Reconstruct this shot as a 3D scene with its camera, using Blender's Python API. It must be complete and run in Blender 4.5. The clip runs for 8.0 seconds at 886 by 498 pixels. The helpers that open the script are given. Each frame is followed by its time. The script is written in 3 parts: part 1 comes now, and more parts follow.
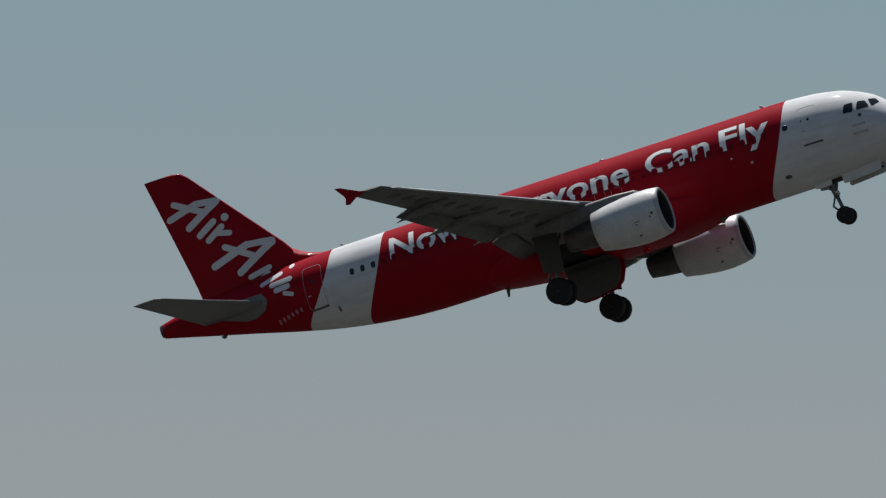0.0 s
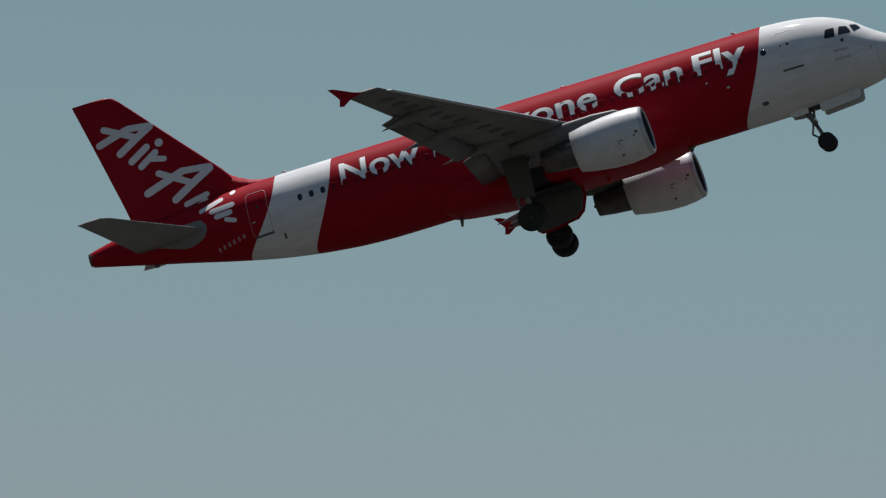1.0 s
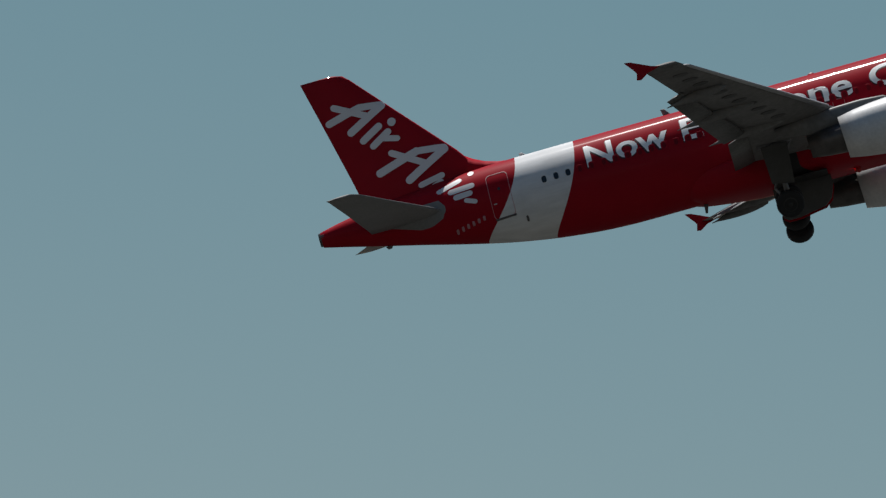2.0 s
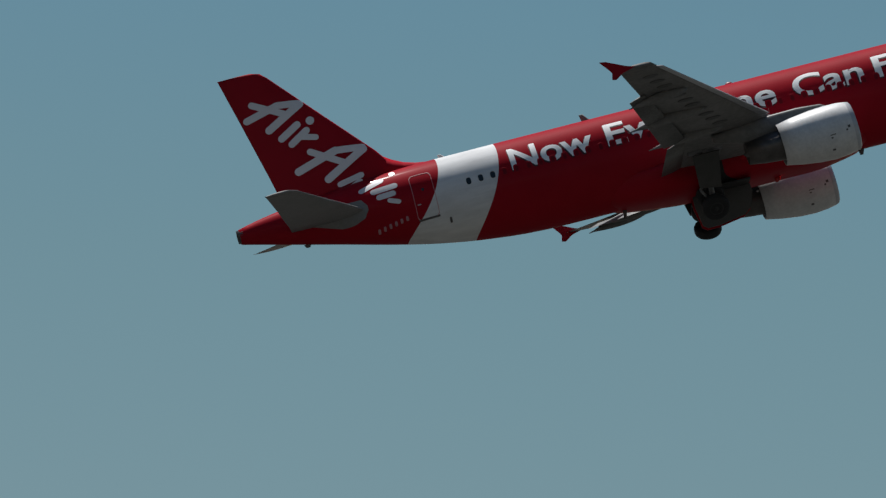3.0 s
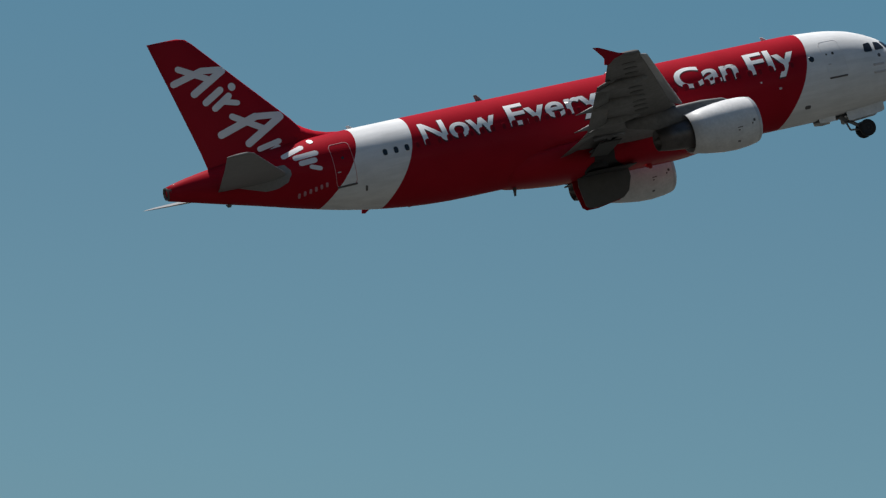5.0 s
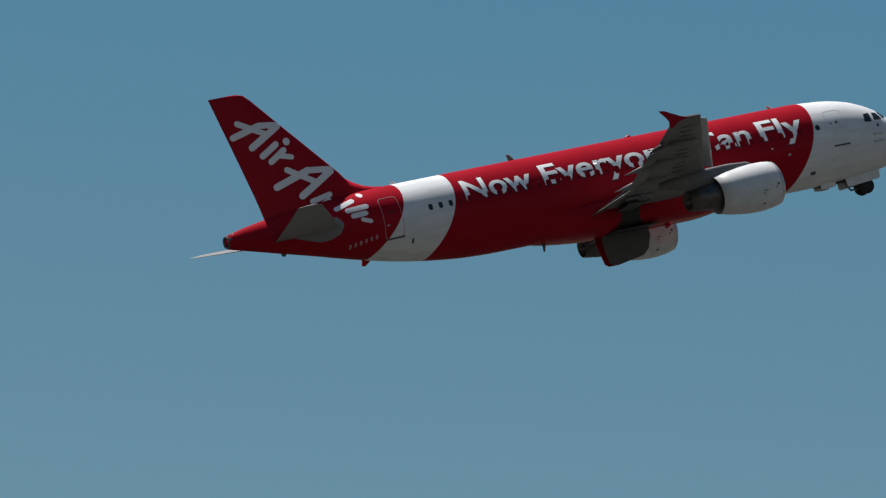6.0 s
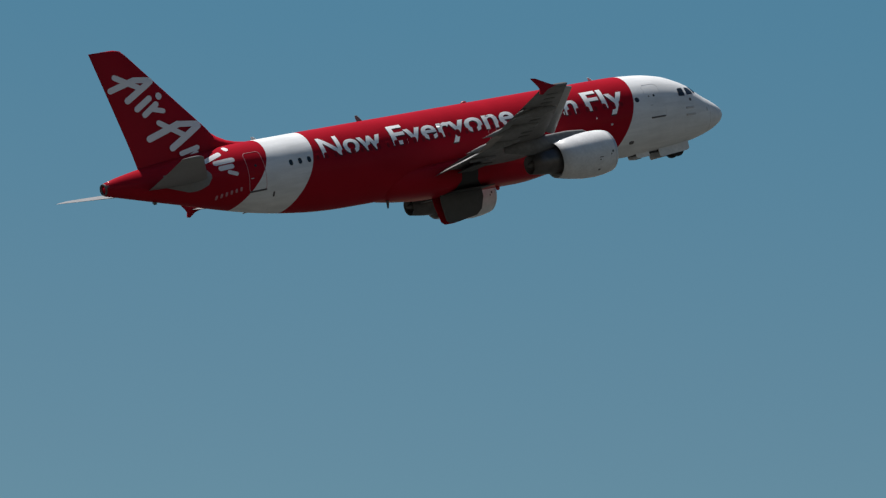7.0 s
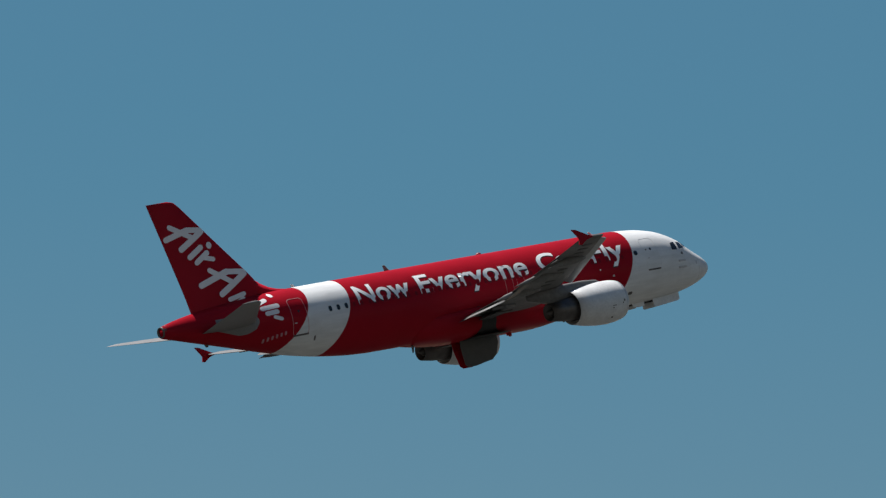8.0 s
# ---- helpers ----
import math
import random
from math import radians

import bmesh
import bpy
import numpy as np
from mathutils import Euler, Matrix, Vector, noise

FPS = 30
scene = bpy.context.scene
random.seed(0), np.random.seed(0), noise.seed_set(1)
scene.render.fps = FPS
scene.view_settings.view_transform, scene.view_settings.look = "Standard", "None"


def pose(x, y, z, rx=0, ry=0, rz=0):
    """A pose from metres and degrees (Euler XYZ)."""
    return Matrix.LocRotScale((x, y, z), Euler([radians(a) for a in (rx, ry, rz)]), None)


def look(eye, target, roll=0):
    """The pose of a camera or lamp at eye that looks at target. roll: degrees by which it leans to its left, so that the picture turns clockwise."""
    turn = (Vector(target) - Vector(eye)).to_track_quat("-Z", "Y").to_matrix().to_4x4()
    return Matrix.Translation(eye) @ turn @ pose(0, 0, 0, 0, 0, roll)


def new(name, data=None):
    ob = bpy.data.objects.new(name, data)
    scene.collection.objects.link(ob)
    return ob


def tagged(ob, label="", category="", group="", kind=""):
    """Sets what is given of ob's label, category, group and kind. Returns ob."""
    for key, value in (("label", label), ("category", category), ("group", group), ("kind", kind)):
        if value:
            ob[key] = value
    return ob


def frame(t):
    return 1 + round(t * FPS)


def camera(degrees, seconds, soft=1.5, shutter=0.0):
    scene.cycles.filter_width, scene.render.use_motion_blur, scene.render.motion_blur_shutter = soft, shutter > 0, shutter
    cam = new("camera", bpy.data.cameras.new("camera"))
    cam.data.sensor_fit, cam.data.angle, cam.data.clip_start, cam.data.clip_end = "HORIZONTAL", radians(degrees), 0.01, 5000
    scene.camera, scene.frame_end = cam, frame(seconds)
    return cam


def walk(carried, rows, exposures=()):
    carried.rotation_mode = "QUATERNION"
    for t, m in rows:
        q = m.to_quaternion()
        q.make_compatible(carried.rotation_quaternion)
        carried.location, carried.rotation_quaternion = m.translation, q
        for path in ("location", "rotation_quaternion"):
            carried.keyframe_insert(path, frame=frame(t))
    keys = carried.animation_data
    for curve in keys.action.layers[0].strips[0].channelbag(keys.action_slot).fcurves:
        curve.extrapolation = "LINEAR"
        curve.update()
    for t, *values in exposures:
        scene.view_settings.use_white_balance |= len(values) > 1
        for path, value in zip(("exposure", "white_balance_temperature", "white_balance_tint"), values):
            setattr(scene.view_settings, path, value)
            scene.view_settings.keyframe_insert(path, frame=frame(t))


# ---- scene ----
FOV = 3.772
EYE = Vector((0, 0, 1.7))
cam = camera(FOV, 8.0, soft=1.3)


def aim(azimuth, elevation, roll):
    """The camera on its tripod: azimuth from +Y towards +X, elevation above the horizon, in degrees."""
    a, e = radians(azimuth), radians(elevation)
    way = Vector((math.sin(a) * math.cos(e), math.cos(a) * math.cos(e), math.sin(e)))
    return look(EYE, EYE + way * 100, roll)


walk(cam, [
    (0.0, aim(-19.733, 8.789, -1.38)), (0.1, aim(-19.018, 8.933, -1.33)), (0.2, aim(-18.291, 9.075, -1.27)), (0.3, aim(-17.567, 9.196, -1.22)),
    (0.4, aim(-16.836, 9.315, -1.16)), (0.5, aim(-16.103, 9.421, -1.11)), (0.6, aim(-15.357, 9.521, -1.01)), (0.7, aim(-14.610, 9.606, -0.92)),
    (0.8, aim(-13.829, 9.690, -0.82)), (0.9, aim(-13.018, 9.770, -0.73)), (1.0, aim(-12.205, 9.850, -0.63)), (1.1, aim(-11.385, 9.932, -0.49)),
    (1.2, aim(-10.560, 10.044, -0.36)), (1.3, aim(-9.715, 10.164, -0.22)), (1.4, aim(-8.955, 10.296, -0.08)), (1.5, aim(-8.490, 10.420, -0.07)),
    (1.6, aim(-8.055, 10.546, 0.08)), (1.7, aim(-7.597, 10.666, 0.23)), (1.8, aim(-6.962, 10.785, 0.26)), (1.9, aim(-6.267, 10.903, 0.29)),
    (2.0, aim(-5.522, 11.020, 0.32)), (2.1, aim(-4.735, 11.136, 0.35)), (2.2, aim(-3.917, 11.250, 0.38)), (2.3, aim(-3.077, 11.362, 0.41)),
    (2.4, aim(-2.225, 11.472, 0.44)), (2.5, aim(-1.370, 11.579, 0.47)), (2.6, aim(-0.522, 11.684, 0.50)), (2.7, aim(0.308, 11.785, 0.53)),
    (2.8, aim(1.113, 11.882, 0.56)), (2.9, aim(1.901, 11.974, 0.59)), (3.0, aim(2.708, 12.058, 0.62)), (3.1, aim(3.538, 12.148, 0.72)),
    (3.2, aim(4.394, 12.234, 0.83)), (3.3, aim(5.256, 12.320, 0.94)), (3.4, aim(6.117, 12.401, 1.05)), (3.5, aim(6.970, 12.477, 1.16)),
    (3.6, aim(7.821, 12.549, 1.19)), (3.7, aim(8.671, 12.623, 1.23)), (3.8, aim(9.484, 12.693, 1.26)), (3.9, aim(10.246, 12.762, 1.29)),
    (4.0, aim(10.936, 12.823, 1.33)), (4.1, aim(11.618, 12.857, 1.26)), (4.2, aim(12.288, 12.882, 1.19)), (4.3, aim(12.972, 12.910, 1.10)),
    (4.4, aim(13.679, 12.941, 1.01)), (4.5, aim(14.405, 12.974, 0.92)), (4.6, aim(15.147, 13.010, 0.83)), (4.7, aim(15.902, 13.048, 0.74)),
    (4.8, aim(16.665, 13.090, 0.65)), (4.9, aim(17.433, 13.135, 0.56)), (5.0, aim(18.202, 13.183, 0.47)), (5.1, aim(18.969, 13.235, 0.38)),
    (5.2, aim(19.730, 13.291, 0.29)), (5.3, aim(20.481, 13.352, 0.20)), (5.4, aim(21.222, 13.416, 0.15)), (5.5, aim(21.828, 13.472, 0.09)),
    (5.6, aim(22.405, 13.512, 0.07)), (5.7, aim(22.983, 13.557, 0.05)), (5.8, aim(23.549, 13.590, 0.03)), (5.9, aim(24.124, 13.622, 0.01)),
    (6.0, aim(24.761, 13.647, -0.02)), (6.1, aim(25.402, 13.638, -0.02)), (6.2, aim(26.029, 13.599, -0.02)), (6.3, aim(26.652, 13.536, -0.03)),
    (6.4, aim(27.282, 13.483, -0.03)), (6.5, aim(27.930, 13.419, -0.03)), (6.6, aim(28.634, 13.363, -0.05)), (6.7, aim(29.354, 13.310, -0.06)),
    (6.8, aim(30.031, 13.311, -0.07)), (6.9, aim(30.739, 13.354, -0.08)), (7.0, aim(31.439, 13.489, -0.09)), (7.1, aim(32.145, 13.677, -0.20)),
    (7.2, aim(32.800, 13.774, -0.30)), (7.3, aim(33.343, 13.846, -0.41)), (7.4, aim(33.882, 13.916, -0.51)), (7.5, aim(34.412, 13.980, -0.61)),
    (7.6, aim(34.909, 14.051, -0.79)), (7.7, aim(35.357, 14.069, -0.96)), (7.8, aim(35.789, 14.045, -1.13)), (7.9, aim(36.197, 14.007, -1.30)),
    (8.0, aim(36.626, 13.985, -1.47)),
], exposures=[(0.0, 0.15), (1.5, 0.15), (3.0, 0.21), (4.0, 0.31), (5.5, 0.47), (6.9, 0.48), (8.0, 0.57)])


# ---- daylight ----
SUN = Vector((-0.2514, 0.3397, 0.9063)).normalized()
world = bpy.data.worlds.new("daylight")
scene.world = world
world.use_nodes = True
nt = world.node_tree
sky = nt.nodes.new("ShaderNodeTexSky")
sky.sky_type = "NISHITA"
sky.sun_disc = False
sky.sun_elevation = math.asin(SUN.z)
sky.sun_rotation = math.atan2(SUN.x, SUN.y)
sky.altitude = 0
sky.air_density, sky.dust_density, sky.ozone_density = 1.0, 0.3, 6.0
# summer haze: warm grey low down, clearing to teal blue by about 15 degrees
coords, split, ramp, haze = (nt.nodes.new("ShaderNode" + k) for k in ("TexCoord", "SeparateXYZ", "ValToRGB", "VectorMath"))
nt.links.new(coords.outputs["Generated"], split.inputs[0])
# the haze also thins towards +X
east, lift, rise = (nt.nodes.new("ShaderNodeMath") for _ in range(3))
east.operation, lift.operation, rise.operation = "MULTIPLY_ADD", "MULTIPLY", "ADD"
nt.links.new(split.outputs["X"], east.inputs[0])
east.inputs[1].default_value, east.inputs[2].default_value = 0.0354, 0.0662
nt.links.new(split.outputs["Z"], lift.inputs[0])
lift.inputs[1].default_value = 0.65
nt.links.new(east.outputs[0], rise.inputs[0])
nt.links.new(lift.outputs[0], rise.inputs[1])
nt.links.new(rise.outputs[0], ramp.inputs[0])
stops = ((0, (0.84, 0.56, 0.40)), (8.2, (0.827, 0.569, 0.410)), (9.7, (0.725, 0.625, 0.438)), (11.75, (0.575, 0.595, 0.425)), (12.4, (0.52, 0.588, 0.446)), (13.2, (0.447, 0.530, 0.424)), (14.35, (0.326, 0.505, 0.434)), (23, (0.33, 0.45, 0.46)), (39, (0.29, 0.37, 0.40)))
while len(ramp.color_ramp.elements) < len(stops):
    ramp.color_ramp.elements.new(0.9)
for element, (degrees, tint) in zip(ramp.color_ramp.elements, stops):
    element.position, element.color = math.sin(radians(degrees)), (*tint, 1)
haze.operation = "MULTIPLY"
nt.links.new(sky.outputs[0], haze.inputs[0])
nt.links.new(ramp.outputs[0], haze.inputs[1])
nt.links.new(haze.outputs[0], nt.nodes["Background"].inputs[0])
nt.nodes["Background"].inputs[1].default_value = 0.099
sun = new("sun", bpy.data.lights.new("sun", "SUN"))
sun.data.energy, sun.data.angle, sun.data.color = 4.9, radians(0.53), (1.0, 0.98, 0.95)
sun.matrix_world = look((0, 0, 300), Vector((0, 0, 300)) - SUN)


# ---- materials ----
def material(name, color, rough=0.4, metal=0.0, coat=0.0, noise_scale=3.0, vary=0.12, bump=0.0, fine=40.0, spec=0.3):
    """A surface with two scales of colour variation and, where asked, a fine relief."""
    m = bpy.data.materials.new(name)
    m.use_nodes = True
    n, l = m.node_tree.nodes, m.node_tree.links
    b = n["Principled BSDF"]
    b.inputs["Roughness"].default_value, b.inputs["Metallic"].default_value = rough, metal
    b.inputs["Coat Weight"].default_value = coat
    b.inputs["Coat Roughness"].default_value = 0.09
    b.inputs["Specular IOR Level"].default_value = spec
    co = n.new("ShaderNodeTexCoord")
    big, small = n.new("ShaderNodeTexNoise"), n.new("ShaderNodeTexNoise")
    big.inputs["Scale"].default_value, small.inputs["Scale"].default_value = noise_scale, fine
    big.inputs["Detail"].default_value = 6
    add = n.new("ShaderNodeMath")
    add.operation = "ADD"
    l.new(co.outputs["Object"], big.inputs["Vector"])
    l.new(co.outputs["Object"], small.inputs["Vector"])
    l.new(big.outputs["Fac"], add.inputs[0])
    l.new(small.outputs["Fac"], add.inputs[1])
    ramp = n.new("ShaderNodeMapRange")
    ramp.inputs["From Min"].default_value, ramp.inputs["From Max"].default_value = 0.6, 1.4
    ramp.inputs["To Min"].default_value, ramp.inputs["To Max"].default_value = 1 - vary, 1 + vary
    l.new(add.outputs[0], ramp.inputs["Value"])
    mul = n.new("ShaderNodeVectorMath")
    mul.operation = "SCALE"
    mul.inputs[0].default_value = color
    l.new(ramp.outputs[0], mul.inputs["Scale"])
    l.new(mul.outputs[0], b.inputs["Base Color"])
    if bump:
        bp = n.new("ShaderNodeBump")
        bp.inputs["Strength"].default_value, bp.inputs["Distance"].default_value = bump, 0.01
        l.new(add.outputs[0], bp.inputs["Height"])
        l.new(bp.outputs[0], b.inputs["Normal"])
    return m


RED_PAINT, WHITE_PAINT = (0.305, 0.0078, 0.0170), (0.67, 0.67, 0.67)
red = material("red_gloss_paint", RED_PAINT, 0.5, coat=0.05, noise_scale=0.8, vary=0.12, spec=0.02)
white = material("white_gloss_paint", (0.62, 0.615, 0.61), 0.42, coat=0.14, noise_scale=1.6, vary=0.13, fine=8, spec=0.15)
logo_paint = material("pale_grey_paint", (0.70, 0.68, 0.69), 0.45, spec=0.15, vary=0.05)
letter_paint = material("white_letter_paint", (0.90, 0.89, 0.88), 0.42, coat=0.05, spec=0.15, vary=0.05)
grey = material("grey_wing_paint", (0.165, 0.160, 0.156), 0.55, noise_scale=0.9, vary=0.26, fine=5, spec=0.25)
flap_grey = material("soot_grey_flap_paint", (0.13, 0.127, 0.123), 0.5, noise_scale=0.7, vary=0.4, fine=9, spec=0.25)
panel_grey = material("darker_panel_paint", (0.085, 0.083, 0.081), 0.55, vary=0.3)
plate_grey = material("smooth_grey_plate", (0.20, 0.195, 0.192), 0.5, noise_scale=0.9, vary=0.12, fine=9, spec=0.2)
seal = material("dark_seam", (0.10, 0.09, 0.09), 0.6, vary=0.1)
pale_seam = material("pale_seam_grey", (0.66, 0.65, 0.65), 0.5, vary=0.1)
trim_grey = material("seam_grey", (0.48, 0.46, 0.46), 0.5, vary=0.1)
glass = material("dark_window", (0.016, 0.019, 0.022), 0.15, vary=0.1, spec=0.5)
smoked = material("smoked_window", (0.16, 0.0065, 0.012), 0.5, vary=0.1, spec=0.08)
metal = material("bare_metal", (0.62, 0.62, 0.63), 0.24, metal=1.0, vary=0.08, noise_scale=4)
hot = material("burnt_nozzle", (0.11, 0.10, 0.095), 0.45, metal=0.7, vary=0.3, noise_scale=3)
dark = material("dark_cavity", (0.025, 0.024, 0.024), 0.7, vary=0.2)
rubber = material("black_rubber", (0.018, 0.018, 0.019), 0.75, vary=0.2, bump=0.2)
steel = material("gear_steel", (0.17, 0.17, 0.175), 0.4, metal=0.4, vary=0.2, noise_scale=5)
lip = material("dull_lip_metal", (0.46, 0.46, 0.47), 0.4, metal=0.2, vary=0.15)
rim = material("dull_rim", (0.035, 0.035, 0.036), 0.5, metal=0.3, vary=0.2)
primer = material("bay_primer", (0.06, 0.06, 0.058), 0.6, vary=0.2)


def livery():
    """Red skin with a white nose and a white ring ahead of the tail; the edges sweep aft towards the belly."""
    m = material("livery_paint", RED_PAINT, 0.5, coat=0.055, noise_scale=0.8, vary=0.12, spec=0.01)
    n, l = m.node_tree.nodes, m.node_tree.links
    b = n["Principled BSDF"]
    sep = n.new("ShaderNodeSeparateXYZ")
    co = n.new("ShaderNodeTexCoord")
    l.new(co.outputs["Object"], sep.inputs[0])

    def op(kind, a, c):
        k = n.new("ShaderNodeMath")
        k.operation = kind
        for i, v in enumerate((a, c)):
            if hasattr(v, "is_output"):
                l.new(v, k.inputs[i])
            else:
                k.inputs[i].default_value = v
        return k.outputs[0]

    x, z = sep.outputs[0], sep.outputs[2]

    def edge(c0, c1, c2):
        return op("ADD", op("MULTIPLY", op("ADD", op("MULTIPLY", z, c2), c1), z), c0)

    st = op("SUBTRACT", 17.0, x)
    nose = op("LESS_THAN", st, edge(6.53, -0.419, 0.106))
    ring = op("MULTIPLY", op("GREATER_THAN", st, edge(26.18, -0.485, 0.133)), op("LESS_THAN", st, edge(29.08, -0.790, 0.208)))
    both = op("MAXIMUM", nose, ring)
    mix = n.new("ShaderNodeMix")
    mix.data_type = "RGBA"
    old = b.inputs["Base Color"].links[0].from_socket
    l.new(both, mix.inputs["Factor"])
    l.new(old, mix.inputs["A"])
    pale_skin = n.new("ShaderNodeVectorMath")
    pale_skin.operation = "SCALE"
    pale_skin.inputs[0].default_value = WHITE_PAINT
    l.new(old.node.inputs["Scale"].links[0].from_socket, pale_skin.inputs["Scale"])
    # long faint grime streaks along the pale skin
    stretch, streak, grime = n.new("ShaderNodeMapping"), n.new("ShaderNodeTexNoise"), n.new("ShaderNodeMapRange")
    stretch.inputs["Scale"].default_value = (0.35, 2.0, 2.6)
    streak.inputs["Scale"].default_value, streak.inputs["Detail"].default_value = 1.6, 8
    grime.inputs["From Min"].default_value, grime.inputs["From Max"].default_value = 0.38, 0.62
    grime.inputs["To Min"].default_value, grime.inputs["To Max"].default_value = 0.91, 1.02
    l.new(co.outputs["Object"], stretch.inputs["Vector"])
    l.new(stretch.outputs[0], streak.inputs["Vector"])
    l.new(streak.outputs["Fac"], grime.inputs["Value"])
    soiled = n.new("ShaderNodeVectorMath")
    soiled.operation = "SCALE"
    l.new(pale_skin.outputs[0], soiled.inputs[0])
    l.new(grime.outputs[0], soiled.inputs["Scale"])
    l.new(soiled.outputs[0], mix.inputs["B"])
    l.new(mix.outputs["Result"], b.inputs["Base Color"])
    return m


skin = livery()


def glow(name, color, power):
    m = bpy.data.materials.new(name)
    m.use_nodes = True
    b = m.node_tree.nodes["Principled BSDF"]
    b.inputs["Base Color"].default_value = (*color, 1)
    b.inputs["Emission Color"].default_value = (*color, 1)
    b.inputs["Emission Strength"].default_value = power
    return m


# ---- ground ----
def ground_sheet():
    m = material("worn_airfield_asphalt", (0.036, 0.037, 0.034), 0.9, noise_scale=0.01, vary=0.3, fine=0.4, bump=0.3)
    bm = bmesh.new()
    bmesh.ops.create_circle(bm, cap_ends=True, segments=96, radius=4800)
    me = bpy.data.meshes.new("ground")
    bm.to_mesh(me)
    me.materials.append(m)
    return tagged(new("ground", me), "flat dark airfield asphalt reaching the horizon", "ground", kind="structure")


ground_sheet()

# ---- airliner: x forward (17 m ahead of it is station 0, the nose), y to its left, z up from the fuselage's middle ----
airliner = tagged(new("airliner"), "red and white twin-engine passenger jet climbing with its gear folding", "airplane")


def part(name, bm, mat, parent, label="", smooth=True, at=None):
    me = bpy.data.meshes.new(name)
    bmesh.ops.recalc_face_normals(bm, faces=bm.faces)
    for f in bm.faces:
        f.smooth = smooth
    bm.to_mesh(me)
    bm.free()
    for k in (mat if isinstance(mat, (list, tuple)) else [mat]):
        me.materials.append(k)
    ob = new(name, me)
    ob.parent = parent
    if at is not None:
        ob.matrix_basis = at
    if label:
        tagged(ob, label)
    return ob


def loft(bm, rings, close=True, caps=(True, True)):
    """Joins rings of points into a skin."""
    vs = [[bm.verts.new(p) for p in r] for r in rings]
    n = len(vs[0])
    for a, b in zip(vs, vs[1:]):
        for i in range(n if close else n - 1):
            j = (i + 1) % n
            bm.faces.new((a[i], a[j], b[j], b[i]))
    for flag, r in zip(caps, (vs[0], vs[-1])):
        if flag:
            bm.faces.new(r)
    return vs


def curve_through(xs, ys):
    """A smooth curve through a few stations (monotone cubic)."""
    xs, ys = np.array(xs, float), np.array(ys, float)
    d = np.diff(ys) / np.diff(xs)
    m = np.zeros(len(xs))
    m[0], m[-1] = d[0], d[-1]
    for i in range(1, len(xs) - 1):
        m[i] = 0 if d[i - 1] * d[i] <= 0 else 2 * d[i - 1] * d[i] / (d[i - 1] + d[i])

    def f(x):
        i = int(np.clip(np.searchsorted(xs, x) - 1, 0, len(xs) - 2))
        h = xs[i + 1] - xs[i]
        s = (x - xs[i]) / h
        return float((2 * s ** 3 - 3 * s * s + 1) * ys[i] + (s ** 3 - 2 * s * s + s) * h * m[i]
                     + (-2 * s ** 3 + 3 * s * s) * ys[i + 1] + (s ** 3 - s * s) * h * m[i + 1])
    return f


TOP = curve_through([0, 0.15, 0.5, 1.25, 1.75, 2.24, 3.04, 3.7, 5.0, 6.8, 24, 29, 31, 33, 35, 36.4, 37.2],
                    [-0.74, -0.42, -0.12, 0.36, 0.72, 1.12, 1.52, 1.75, 1.97, 2.07, 2.07, 2.05, 1.97, 1.82, 1.60, 1.38, 1.20])
BOTTOM = curve_through([0, 0.15, 0.5, 1.0, 2.0, 3.5, 5.2, 7, 23.5, 25, 27, 29, 31, 33, 35, 36.4, 37.2],
                       [-0.74, -1.04, -1.28, -1.49, -1.75, -1.96, -2.05, -2.07, -2.07, -2.02, -1.82, -1.49, -1.03, -0.51, -0.01, 0.35, 0.55])
HALF = curve_through([0, 0.15, 0.5, 1.0, 2.0, 3.2, 4.5, 6.0, 7.2, 24, 26, 28, 30, 32, 34, 36, 37.2],
                     [0, 0.40, 0.74, 1.05, 1.44, 1.74, 1.89, 1.96, 1.975, 1.975, 1.94, 1.83, 1.60, 1.27, 0.90, 0.52, 0.29])


def X(st):
    return 17.0 - st


def section(st, a, out=0.0):
    """A point of the fuselage skin at a station; a: angle from the right side upwards."""
    t, b, h = TOP(st), BOTTOM(st), HALF(st)
    zc, hz = (t + b) / 2, (t - b) / 2
    return Vector((X(st), -(h + out) * math.cos(a), zc + (hz + out) * math.sin(a)))


def on_skin(st, z, out=0.0, side=-1):
    """The point of the skin at a station and height, lifted by out."""
    t, b = TOP(st), BOTTOM(st)
    a = math.asin(max(-0.999, min(0.999, (z - (t + b) / 2) / ((t - b) / 2))))
    p = section(st, a, out)
    if side > 0:
        p.y = -p.y
    return p


def fuselage():
    stations = [0.0005, 0.03, 0.08, 0.15, 0.25, 0.4, 0.6, 0.8, 1.0] + list(np.arange(1.25, 7.3, 0.25)) + list(np.arange(8, 24, 1.0)) + list(np.arange(24, 37.21, 0.4))
    bm = bmesh.new()
    loft(bm, [[section(s, 2 * math.pi * i / 64) for i in range(64)] for s in stations])
    return part("fuselage", bm, skin, airliner, "red fuselage with white nose and white ring ahead of the tail")


body = fuselage()


